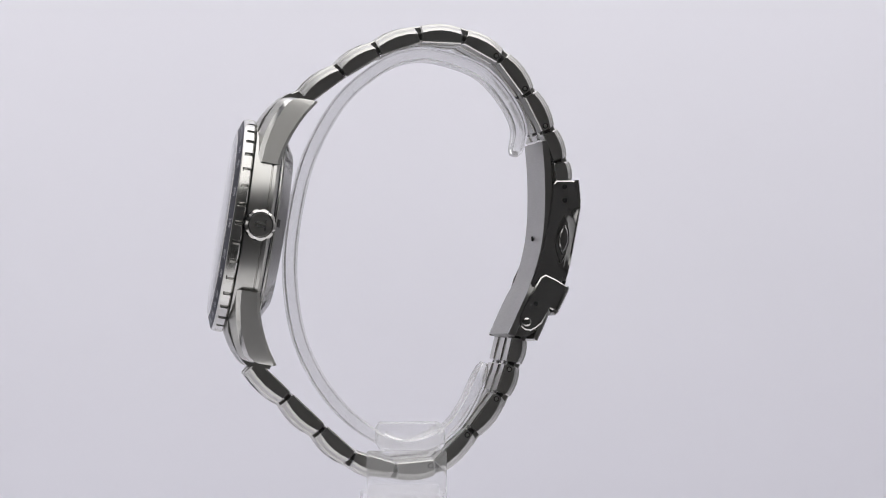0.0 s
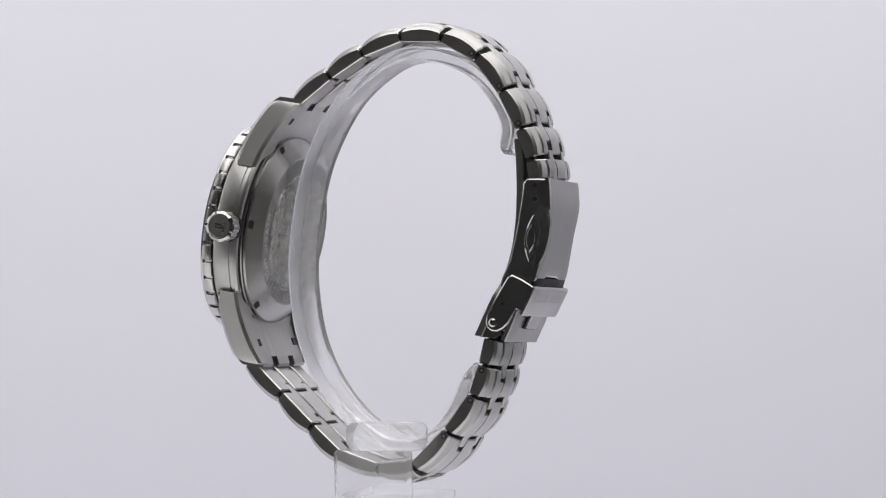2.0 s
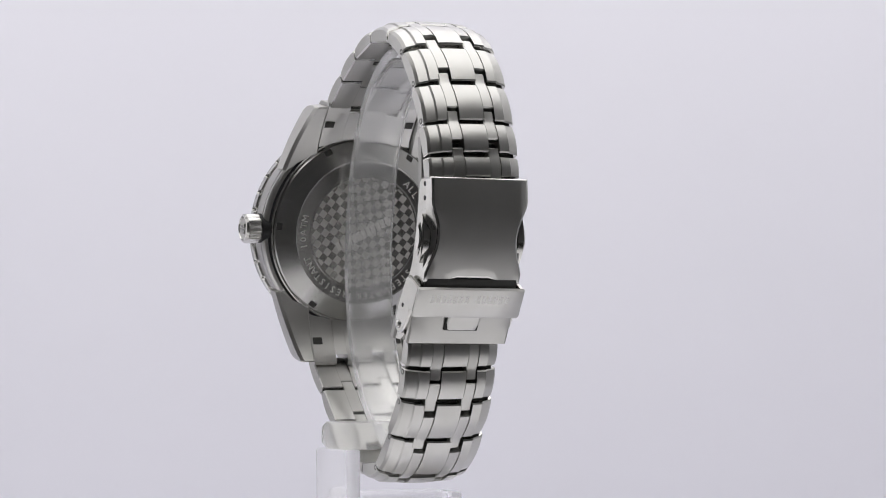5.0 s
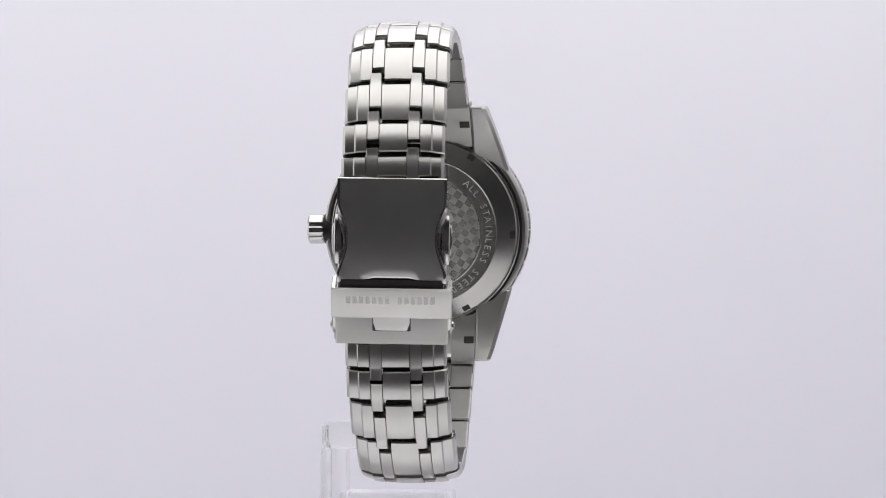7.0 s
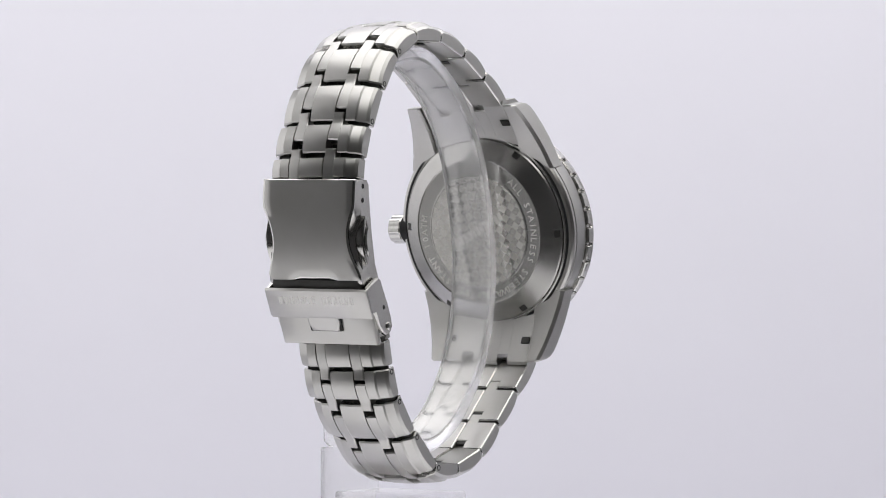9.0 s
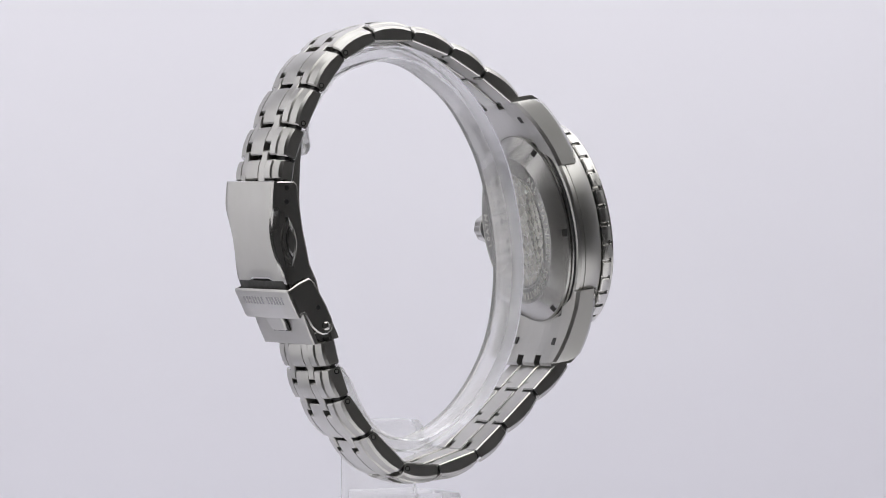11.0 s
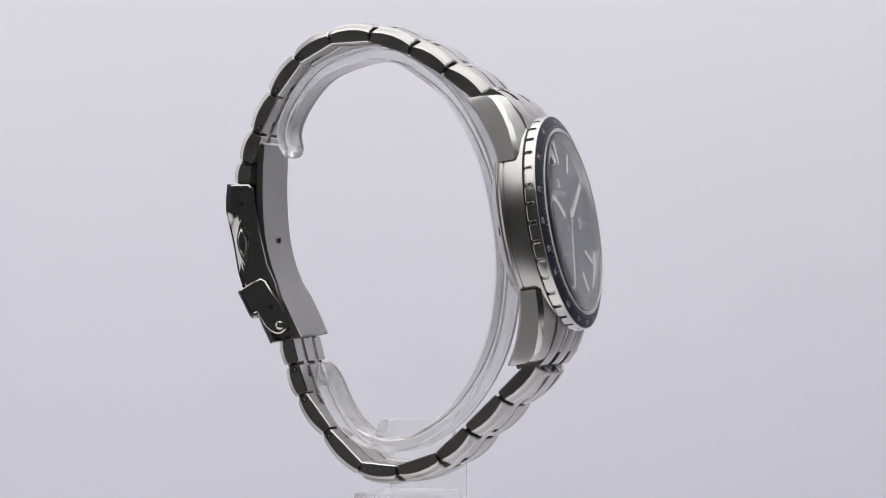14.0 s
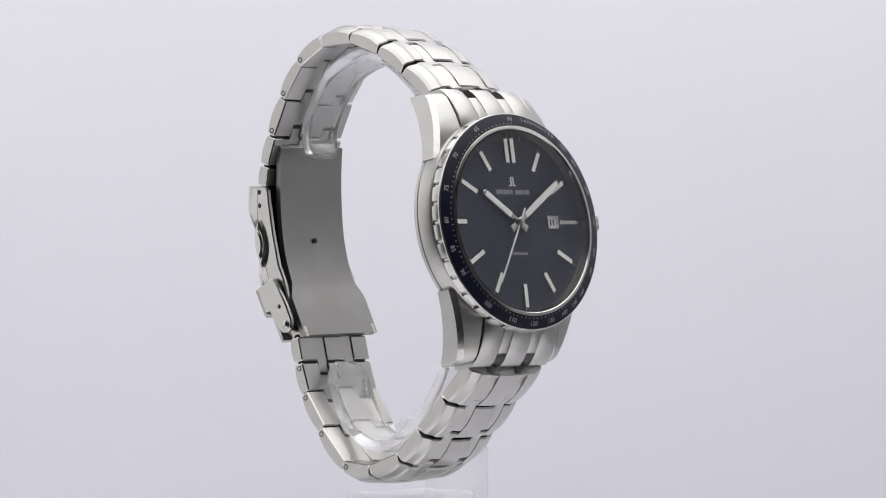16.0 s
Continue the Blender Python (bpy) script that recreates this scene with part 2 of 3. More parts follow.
        merged(bm, b2, on_insert(b2, 9.0 + k * 2.75, 19.75))
    part("scale_word", bm, SCALE_PRINT, bezel, "white word on the tachymeter ring", FRONT)
    bm = bmesh.new()
    for k in range(100):
        deg = 43.2 + k * (360 - 43.2) / 99
        b2 = bmesh.new()
        box(b2, -0.08, 0.08, -0.25 if k % 5 == 0 else -0.14, 0.14, -0.01, 0.01)
        merged(bm, b2, on_insert(b2, deg, 18.72))
    part("scale_ticks", bm, SCALE_PRINT, bezel, "", FRONT)
    # crystal, rehaut, dial
    bm = bmesh.new()
    lathe(bm, [(16.9, 3.7), (17.9, 3.7), (18.3, 5.6), (18.3, 6.2), (18.1, 6.3), (17.75, 6.36), (17.55, 6.22), (17.5, 5.6)], 160)
    part("rehaut", bm, POLISHED, watch, "polished inner ring round the dial", FRONT)
    bm = bmesh.new()
    disc(bm, [(0, 6.56), (6, 6.55), (12, 6.50), (16.6, 6.4), (17.5, 6.28), (17.5, 5.75), (12, 5.75), (0, 5.75)], 128)
    glass = part("crystal", bm, CRYSTAL, watch, "clear flat watch crystal", FRONT)
    glass.visible_shadow = False
    bm = bmesh.new()
    disc(bm, [(0, 4.0), (16.8, 4.0), (17.3, 4.0), (17.3, 3.3), (0, 3.3)], 128)
    dial = part("dial", bm, DIAL_BLUE, watch, "dark blue sunburst dial with pale hour markers", FRONT)
    for h in range(1, 12):
        if h == 3:
            continue
        bm = bmesh.new()
        inner, outer = (13.2, 16.2) if h in (9,) else (11.8, 16.5) if h == 6 else (11.2, 15.6)
        box(bm, -0.52, 0.52, inner, outer, 3.98, 4.4, 0.12)
        part("hour_marker", bm, POLISHED, dial, "faceted silver baton marker", FRONT @ clock_turn(h * 30))
        bm = bmesh.new()
        box(bm, -0.4, 0.4, inner + 0.15, outer - 0.25, 4.38, 4.43)
        part("lume", bm, LUME, dial, "", FRONT @ clock_turn(h * 30))
    for dx in (-0.78, 0.78):
        bm = bmesh.new()
        box(bm, dx - 0.56, dx + 0.56, 11.2, 16.2, 3.98, 4.42, 0.12)
        part("hour_marker", bm, POLISHED, dial, "double silver baton at twelve", FRONT)
        bm = bmesh.new()
        box(bm, dx - 0.42, dx + 0.42, 11.5, 15.9, 4.4, 4.45)
        part("lume", bm, LUME, dial, "", FRONT)
    bm = bmesh.new()
    for k in range(60):
        b2 = bmesh.new()
        box(b2, -0.06, 0.06, 15.9 if k % 5 else 15.6, 16.75, 4.0, 4.02)
        merged(bm, b2, clock_turn(k * 6))
    part("minute_track", bm, GREY_PRINT, dial, "", FRONT)
    # date window at three
    bm = bmesh.new()
    box(bm, 8.1, 11.0, 1.05, 1.3, 3.98, 4.35, 0.06)
    box(bm, 8.1, 11.0, -1.3, -1.05, 3.98, 4.35, 0.06)
    box(bm, 8.1, 8.4, -1.05, 1.05, 3.98, 4.35, 0.06)
    box(bm, 10.7, 11.0, -1.05, 1.05, 3.98, 4.35, 0.06)
    date = part("date_frame", bm, POLISHED, dial, "silver date window frame", FRONT)
    bm = bmesh.new()
    box(bm, 8.4, 10.7, -1.05, 1.05, 3.99, 4.01)
    part("date_disc", bm, PRINT, dial, "white date card", FRONT)
    bm = bmesh.new()
    box(bm, 8.95, 9.35, -0.6, 0.6, 4.005, 4.03)
    box(bm, 9.7, 10.1, -0.6, 0.6, 4.005, 4.03)
    part("date_print", bm, BLACK, dial, "", FRONT)
    bm = bmesh.new()
    box(bm, 11.4, 16.2, -0.42, 0.42, 3.98, 4.4, 0.12)
    part("hour_marker", bm, POLISHED, dial, "short silver baton beside the date", FRONT)
    # maker's sign and lines as plain bars
    # the silver emblem's bright sheen is put in as white
    bm = bmesh.new()
    box(bm, -0.42, -0.14, 6.9, 8.7, 4.0, 4.12)
    box(bm, -0.85, -0.42, 6.9, 7.2, 4.0, 4.12)
    box(bm, 0.14, 0.42, 6.9, 8.7, 4.0, 4.12)
    box(bm, 0.42, 0.85, 6.9, 7.2, 4.0, 4.12)
    part("emblem", bm, PRINT, dial, "small applied emblem, white in place of silver sheen", FRONT)
    bm = bmesh.new()
    for k in range(14):
        if k != 7:
            box(bm, -4.35 + k * 0.63, -3.95 + k * 0.63, 5.35, 6.25, 4.0, 4.03)
    part("maker_line", bm, GREY_PRINT, dial, "grey printed line as bars", FRONT)
    bm = bmesh.new()
    for k in range(9):
        box(bm, -2.1 + k * 0.47, -1.75 + k * 0.47, -6.3, -5.8, 4.0, 4.03)
    part("type_line", bm, GREY_PRINT, dial, "grey printed line as bars", FRONT)
    return case


def pointer(name, length, tail, half, z, deg, label, lume=True):
    """A faceted baton pointer on the dial's centre."""
    bm = bmesh.new()
    rings = []
    for y, w, h in ((-tail, half * 0.9, 0.05), (-tail + 0.2, half * 1.05, 0.10), (-1.1, half * 0.8, 0.12), (0.0, half * 0.7, 0.12), (1.2, half * 0.62, 0.12), (3.4, half, 0.14), (length - 0.9, half, 0.12), (length - 0.25, half * 0.75, 0.10), (length, half * 0.3, 0.04)):
        rings.append([(-w, y, 0), (w, y, 0), (w, y, h * 0.6), (0, y, h + 0.08), (-w, y, h * 0.6)])
    loft(bm, rings)
    ob = part(name, bm, POLISHED, watch, label, None, 10)
    # a pointer without lume is white, the sheen of silver as colour
    if not lume:
        ob.data.materials[0] = PRINT
    if lume:
        bm = bmesh.new()
        box(bm, -half * 0.75, half * 0.75, 2.2, length - 0.7, 0.19, 0.24, 0.02)
        part("lume", bm, LUME, ob)
    m = FRONT_TRUE @ Matrix.Translation((0, 0, z)) @ clock_turn(deg)
    m.translation = m.translation * MM
    ob.matrix_basis = m
    return ob


def build_back():
    bm = bmesh.new()
    lathe(bm, [(15.0, -2.6), (19.2, -2.6), (19.2, -3.5), (18.9, -3.75), (18.75, -3.75), (18.75, -3.5), (18.6, -3.5), (18.6, -4.0), (18.35, -4.3), (15.0, -6.1), (14.7, -6.25), (14.4, -6.1)], 160)
    back = part("case_back", bm, BACKED, watch, "screwed steel case back, engraved and stamped", BACK, 20)
    bm = bmesh.new()
    lathe(bm, [(19.15, -3.0), (19.65, -3.0), (19.6, -3.5), (19.2, -3.62)], 144)
    part("back_groove_ring", bm, BLACK, back, "black ring in the groove round the case back", BACK)
    bm = bmesh.new()
    disc(bm, [(0, -6.2), (11.6, -6.2), (11.75, -6.12), (14.6, -6.12), (14.6, -4.6), (0, -4.6)], 128)
    part("back_plate", bm, BACKED, back, "", BACK, 20)
    bm = bmesh.new()
    disc(bm, [(0, -6.28), (11.2, -6.28), (11.3, -6.15), (0, -6.15)], 128)
    part("stamped_disc", bm, STAMPED, back, "stamped pattern of small squares", BACK)
    bm = bmesh.new()
    lathe(bm, [(11.35, -6.25), (11.55, -6.25), (11.55, -6.1), (11.35, -6.1)], 128)
    part("engraved_ring", bm, POLISHED, back, "", BACK)
    # the notches are not cut: flat patches carry their shade as dark tone
    for k in range(6):
        bm = bmesh.new()
        box(bm, -0.75, 0.75, -0.65, 0.55, -0.05, 0.3, 0.04)
        part("key_notch", bm, SHADE_STEEL, back, "key notch as a dark patch for its shade", BACK @ clock_turn(27 + 60 * k) @ Matrix.Translation((0, 17.75, -4.62)) @ Matrix.Rotation(0.492, 4, "X"))
    # engraved words run round the back, seen from behind
    for text, mid, step in (("ALL STAINLESS STEEL", 262, 6.2), ("WATER RESISTANT 10ATM", 140, 6.2)):
        bm = bmesh.new()
        n = len(text)
        for k, ch in enumerate(text):
            if ch == " ":
                continue
            b2 = lettering(ch, 1.95, 0.03)
            ang = mid + (k - (n - 1) / 2) * -step
            m = clock_turn(ang) @ Matrix.Translation((0, 13.05, -6.15)) @ Matrix.Rotation(math.pi, 4, "Y")
            merged(bm, b2, m)
        part("engraved_words", bm, ETCHED, back, "words engraved round the case back", BACK)
    bm = bmesh.new()
    for k in range(12):
        box(bm, -6.6 + k * 1.12, -5.8 + k * 1.12, -0.9, 0.9, -6.33, -6.27)
    part("engraved_line", bm, ETCHED, back, "engraved line as bars", BACK @ clock_turn(28))


def build_crown():
    bm = bmesh.new()
    segs = 96
    wave = lambda k, j: 0.22 * abs(math.cos(k / segs * math.pi * 9)) if 2 <= j <= 4 else 0
    disc_prof = [(0.2, 21.1), (2.4, 21.1), (2.7, 21.3), (2.85, 21.6), (2.85, 24.2), (2.5, 24.6), (2.3, 24.65), (2.2, 24.45), (0.2, 24.45)]
    lathe(bm, disc_prof, segs, wave)
    to_side = CASE @ Matrix.Rotation(math.pi / 2, 4, "Y")
    crown = part("crown", bm, POLISHED, watch, "fluted polished steel winding crown", to_side, 20)
    bm = bmesh.new()
    disc(bm, [(0, 24.51), (2.2, 24.47), (2.25, 24.2), (0, 24.1)], 48)
    part("crown_cap", bm, SATIN, crown, "", to_side)
    bm = bmesh.new()
    box(bm, -1.1, 1.1, 0.15, 0.5, 24.45, 24.7, 0.05)
    box(bm, -1.1, 1.1, -0.5, -0.15, 24.45, 24.7, 0.05)
    box(bm, 0.8, 1.1, 0.5, 1.1, 24.45, 24.7, 0.05)
    box(bm, 0.8, 1.1, -1.1, -0.5, 24.45, 24.7, 0.05)
    part("emblem", bm, POLISHED, crown, "small raised emblem", to_side)
    bm = bmesh.new()
    disc(bm, [(0, 21.3), (2.9, 21.3), (3.05, 21.1), (3.05, 19.6), (0, 19.6)], 48)
    part("gasket", bm, BLACK, crown, "black rubber gasket", to_side)


# ---- bracelet ----
HALF = 9.75
# joints of the bracelet in its own plane, from the case to the clasp
UPPER = [(-19.4, 30.0), (-12.8, 34.9), (-5.6, 39.2), (2.8, 42.1), (11.5, 41.75), (18.8, 37.7), (24.0, 30.75), (27.75, 23.25), (29.9, 17.2), (30.6, 12.8)]
LOWER = [(-29.3, -24.0), (-23.8, -29.3), (-17.1, -35.7), (-11.0, -41.2), (-2.4, -44.0), (5.6, -43.3), (12.8, -36.2), (18.2, -29.0), (20.3, -22.9), (21.6, -17.6)]
THICK = 3.0


def bar_along(bm, w0, w1, tops, s0, s1, bow, low, c=0.22):
    """A rounded bar of the link: tops gives its upper line as (w, h); it runs from s0 to s1 with a bowed top."""
    top = list(tops)
    stations = [(s0, c), (s0 + c, 0)] + [(s0 + (s1 - s0) * f, 0) for f in (0.25, 0.5, 0.75)] + [(s1 - c, 0), (s1, c)]
    rings = []
    mid, half = (s0 + s1) / 2, (s1 - s0) / 2
    for s, d in stations:
        lift = -bow * ((s - mid) / half) ** 2
        ring = [(s, w0 + c, -low + d), (s, w0, -low + c + d)]
        ring += [(s, w, h + lift - d) for w, h in top]
        ring += [(s, w1, -low + c + d), (s, w1 - c, -low + d)]
        rings.append(ring)
    return loft(bm, rings)


def link_place(a, b, inside):
    d = Vector((b[0] - a[0], 0, b[1] - a[1]))
    x = d.normalized()
    y = Vector((0, 1, 0))
    z = x.cross(y)
    if z.dot(Vector((a[0] - inside[0], 0, a[1] - inside[1]))) < 0:
        y, z = -y, -z
    m = Matrix((x, y, z)).transposed().to_4x4()
    m.translation = (a[0], 0, a[1])
    return m, d.length


def sway(x, z):
    """The bracelet's far end sits turned by four degrees and tilted on the stand: the pose of a piece at (x, z) in its plane."""
    f = min(1.0, max(0.0, (x - 6.0) / 20.0))
    f = f * f * (3 - 2 * f)
    return Matrix.Translation((x, f * (0.02 * z - 0.6), z)) @ Matrix.Rotation(radians(4.0 * f), 4, "Z") @ Matrix.Translation((-x, 0, -z))


def build_link(a, b, holes, before, end=False, last=False):
    m, length = link_place(a, b, (0, 0))
    m = sway((a[0] + b[0]) / 2, (a[1] + b[1]) / 2) @ m
    up, low, gap = THICK / 2 + 0.5, THICK / 2, 0.30
    tongue = 1.7 if end else 2.3 if length > 5 else 1.5
    bow = min(0.75, length * 0.08)
    first = gap if not end else (-1.6 if a[1] < 0 else -0.6)
    bm = bmesh.new()
    for sg in (1, -1):
        tops = [(5.14, up + 0.62), (7.2, up + 0.46), (7.48, up + 0.12), (HALF - 0.5, up - 0.42), (HALF, up - 0.95)]
        ws = [(sg * w, h) for w, h in tops]
        if sg > 0:
            bar_along(bm, 5.14, HALF, ws, first, length - gap, bow, low)
        else:
            bar_along(bm, -HALF, -5.14, ws[::-1], first, length - gap, bow, low)
    bar_along(bm, -2.62, 2.62, [(-2.63, up + 0.80), (0, up + 0.88), (2.63, up + 0.80)], first, length - gap, bow, low)
    link = part("bracelet_link", bm, BRUSHED, watch, "", m, 28, POLISHED)
    back = 0.0
    if before:
        d0, d1 = Vector((a[0] - before[0], a[1] - before[1])), Vector((b[0] - a[0], b[1] - a[1]))
        back = math.tan(abs(d0.angle_signed(d1)))
    for sg in (1, -1):
        bm = bmesh.new()
        s0, s1, c = -tongue, length + 0.6 if last else length - tongue - 0.48, 0.25
        rings = []
        for st, d in ((s0, 0.3), (s0 + c, 0.0), (s0 * 0.55, 0), (-0.3, 0), (0.3, 0), (s1 * 0.35, 0), (s1 * 0.7, 0), (s1 - c, 0), (s1, 0.3)):
            off = st * back * (0.5 if end else 0.9) if st < 0 else 0.0
            off -= bow * min(1.0, ((abs(st) - length * 0.5) / (length * 0.5)) ** 2)
            thin = 0.12 if st < 0.2 else 0.0
            i, o, hi, ho = 2.64 + thin, 5.13 - thin, up + 0.71 + off - d - thin * 0.3, up + 0.55 + off - d - thin * 0.3
            ring = [(i, -low + 0.3 + d), (i, hi - 0.2), (i + 0.2, hi), ((i + o) / 2, (hi + ho) / 2 + 0.03), (o - 0.2, ho), (o, ho - 0.2), (o, -low + 0.3 + d)]
            rings.append([(st, sg * w, h) for w, h in (ring if sg > 0 else ring[::-1])])
        loft(bm, rings)
        part("connector", bm, BRUSHED, link, "", m, 28)
    # dark filler bars in the joints carry the shade between links
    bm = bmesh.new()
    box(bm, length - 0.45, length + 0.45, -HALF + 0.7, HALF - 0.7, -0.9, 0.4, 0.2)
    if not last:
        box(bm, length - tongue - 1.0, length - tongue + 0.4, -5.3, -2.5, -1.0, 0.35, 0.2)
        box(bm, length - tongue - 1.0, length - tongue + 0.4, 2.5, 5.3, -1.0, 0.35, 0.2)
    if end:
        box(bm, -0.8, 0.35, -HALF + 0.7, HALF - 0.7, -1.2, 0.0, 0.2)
    part("joint_shade_bar", bm, SHADE_STEEL, link, "", m)
    if holes:
        for sg in (1, -1):
            bm = bmesh.new()
            disc(bm, [(0, 0.05), (0.30, 0.05), (0.37, 0.0), (0.37, -0.5), (0, -0.5)], 20)
            pin = part("pin", bm, SATIN, link, "", m @ Matrix.Translation((length - 1.15, sg * HALF, -0.35)) @ Matrix.Rotation(-sg * math.pi / 2, 4, "X"))
            # dark ring for the shaded gap round the pin
            bm = bmesh.new()
            lathe(bm, [(0.36, 0.06), (0.56, 0.04), (0.56, -0.2), (0.36, -0.2)], 20)
            part("pin_rim", bm, SHADE_STEEL, link, "", m @ Matrix.Translation((length - 1.15, sg * HALF, -0.35)) @ Matrix.Rotation(-sg * math.pi / 2, 4, "X"))


def build_end_link(sy):
    """The piece that joins the bracelet to the case between two lugs."""
    line = [(16.2, 3.0, -2.6), (18.6, 3.1, -3.2), (20.8, 2.6, -4.2), (23.0, 1.4, -5.5), (24.6, 0.3, -6.6), (26.0, -1.0, -7.3), (26.7, -2.0, -7.1)]
    shift = 0.0 if sy > 0 else 0.6
    main = None
    for w0, w1, drop, cut in ((-2.6, 2.6, 0.0, 0), (-9.95, -5.15, 0.12, 0), (5.15, 9.95, 0.12, 0), (-5.12, -2.63, 0.08, 1), (2.63, 5.12, 0.08, 1)):
        bm = bmesh.new()
        rings = []
        for u, f, b in line[: len(line) - 2 * cut]:
            v = sy * (u + shift)
            e = 0.3 if drop == 0.12 else 0.04
            lo, hi = (f - drop - (e if w0 < -9 else 0.06), f - drop - (e if w1 > 9 else 0.06))
            rings.append([(w0, v, b + 0.2), (w0, v, lo), (w0 + 0.25, v, max(lo, f - drop - 0.4) + 0.1), ((w0 + w1) / 2, v, f - drop + 0.1), (w1 - 0.25, v, max(hi, f - drop - 0.4) + 0.1), (w1, v, hi), (w1, v, b + 0.2)])
        loft(bm, rings)
        if main is None:
            main = part("end_link", bm, BRUSHED, watch, "curved steel end link between the lugs", CASE, 28)
        else:
            part("end_link_segment", bm, BRUSHED, main, "", CASE, 28)
    # flush dark patches in place of the slots' shaded depth
    for sx in (1, -1):
        bm = bmesh.new()
        box(bm, -1.0, 1.0, -0.75, 0.75, -0.1, 0.3, 0.05)
        part("spring_bar_slot", bm, SHADE_STEEL, main, "spring bar slot as a dark patch for its shade", CASE @ (Matrix.Identity(4) if sy > 0 else Matrix.Rotation(math.pi, 4, "Z")) @ Matrix.Translation((sx * 8.7, 22.0 + (0 if sy > 0 else 0.6), -4.78)) @ Matrix.Rotation(-0.57, 4, "X"))


# ---- clasp ----
def plate(bm, line, half, thick, steps=1, sides=None):
    """A bent plate: line is its outer profile (x, z); half(z) its half width; it is thick inwards."""
    rings = []
    for k, (x, z) in enumerate(line):
        a, b = line[max(k - 1, 0)], line[min(k + 1, len(line) - 1)]
        d = Vector((b[0] - a[0], b[1] - a[1])).normalized()
        n = Vector((d.y, -d.x))
        if n.x > 0:
            n = -n
        h = half(z)
        c = min(0.25, thick * 0.4)
        p, q, e = Vector((x, z)), Vector((x, z)) + n * thick, Vector((x, z)) + n * c
        rings.append([(q.x, -h, q.y), (e.x, -h, e.y), (p.x, -h + c * 1.6, p.y), (p.x, -h * 0.5, p.y), (p.x, h * 0.5, p.y), (p.x, h - c * 1.6, p.y), (e.x, h, e.y), (q.x, h, q.y)])
    return loft(bm, rings)


def smooth_line(pts, n):
    """A rounded line through the points."""
    out = []
    for i in range(len(pts) - 1):
        p0, p1, p2, p3 = pts[max(i - 1, 0)], pts[i], pts[i + 1], pts[min(i + 2, len(pts) - 1)]
        for k in range(n):
            t = k / n
            out.append(tuple(0.5 * (2 * b + (c - a) * t + (2 * a - 5 * b + 4 * c - d) * t * t + (3 * b - a - 3 * c + d) * t ** 3) for a, b, c, d in zip(p0, p1, p2, p3)))
    return out + [tuple(pts[-1])]


def slab(bm, outline, y0, y1, out=0):
    """An outline in the bracelet's plane, thick from y0 to y1, with a polished chamfer on its outer face."""
    if not out:
        return loft(bm, [[(x, y, z) for x, z in outline] for y in (y0, y1)])
    n, c = len(outline), 0.28
    turn = 1 if sum(a[0] * b[1] - b[0] * a[1] for a, b in zip(outline, outline[1:] + outline[:1])) > 0 else -1
    inner = []
    for k in range(n):
        p, q, r = Vector(outline[k - 1]), Vector(outline[k]), Vector(outline[(k + 1) % n])
        e, f = (q - p).normalized(), (r - q).normalized()
        m = Vector((-e.y - f.y, e.x + f.x)).normalized() * turn
        inner.append(q + m * c)
    ya, yb = (y0, y1) if out > 0 else (y1, y0)
    rings = [[(x, y, z) for x, z in outline] for y in (ya, yb - out * 0.2)] + [[(v.x, yb, v.y) for v in inner]]
    loft(bm, rings)
    for f in bm.faces:
        ys = [v.co.y for v in f.verts]
        if len(f.verts) == 4 and abs(max(ys, key=abs)) == abs(yb) and min(abs(y) for y in ys) > abs(yb) - 0.21:
            f.material_index = 1
    return bm


# the whole clasp shares one such pose
CLASP = Matrix.Translation((29.0, -0.6, 0)) @ Matrix.Rotation(radians(4.0), 4, "Z") @ Matrix.Rotation(-0.02, 4, "X") @ Matrix.Translation((-29.0, 0, 0))

BLADE = Matrix.Translation((0.2, -0.8, 0)) @ CLASP


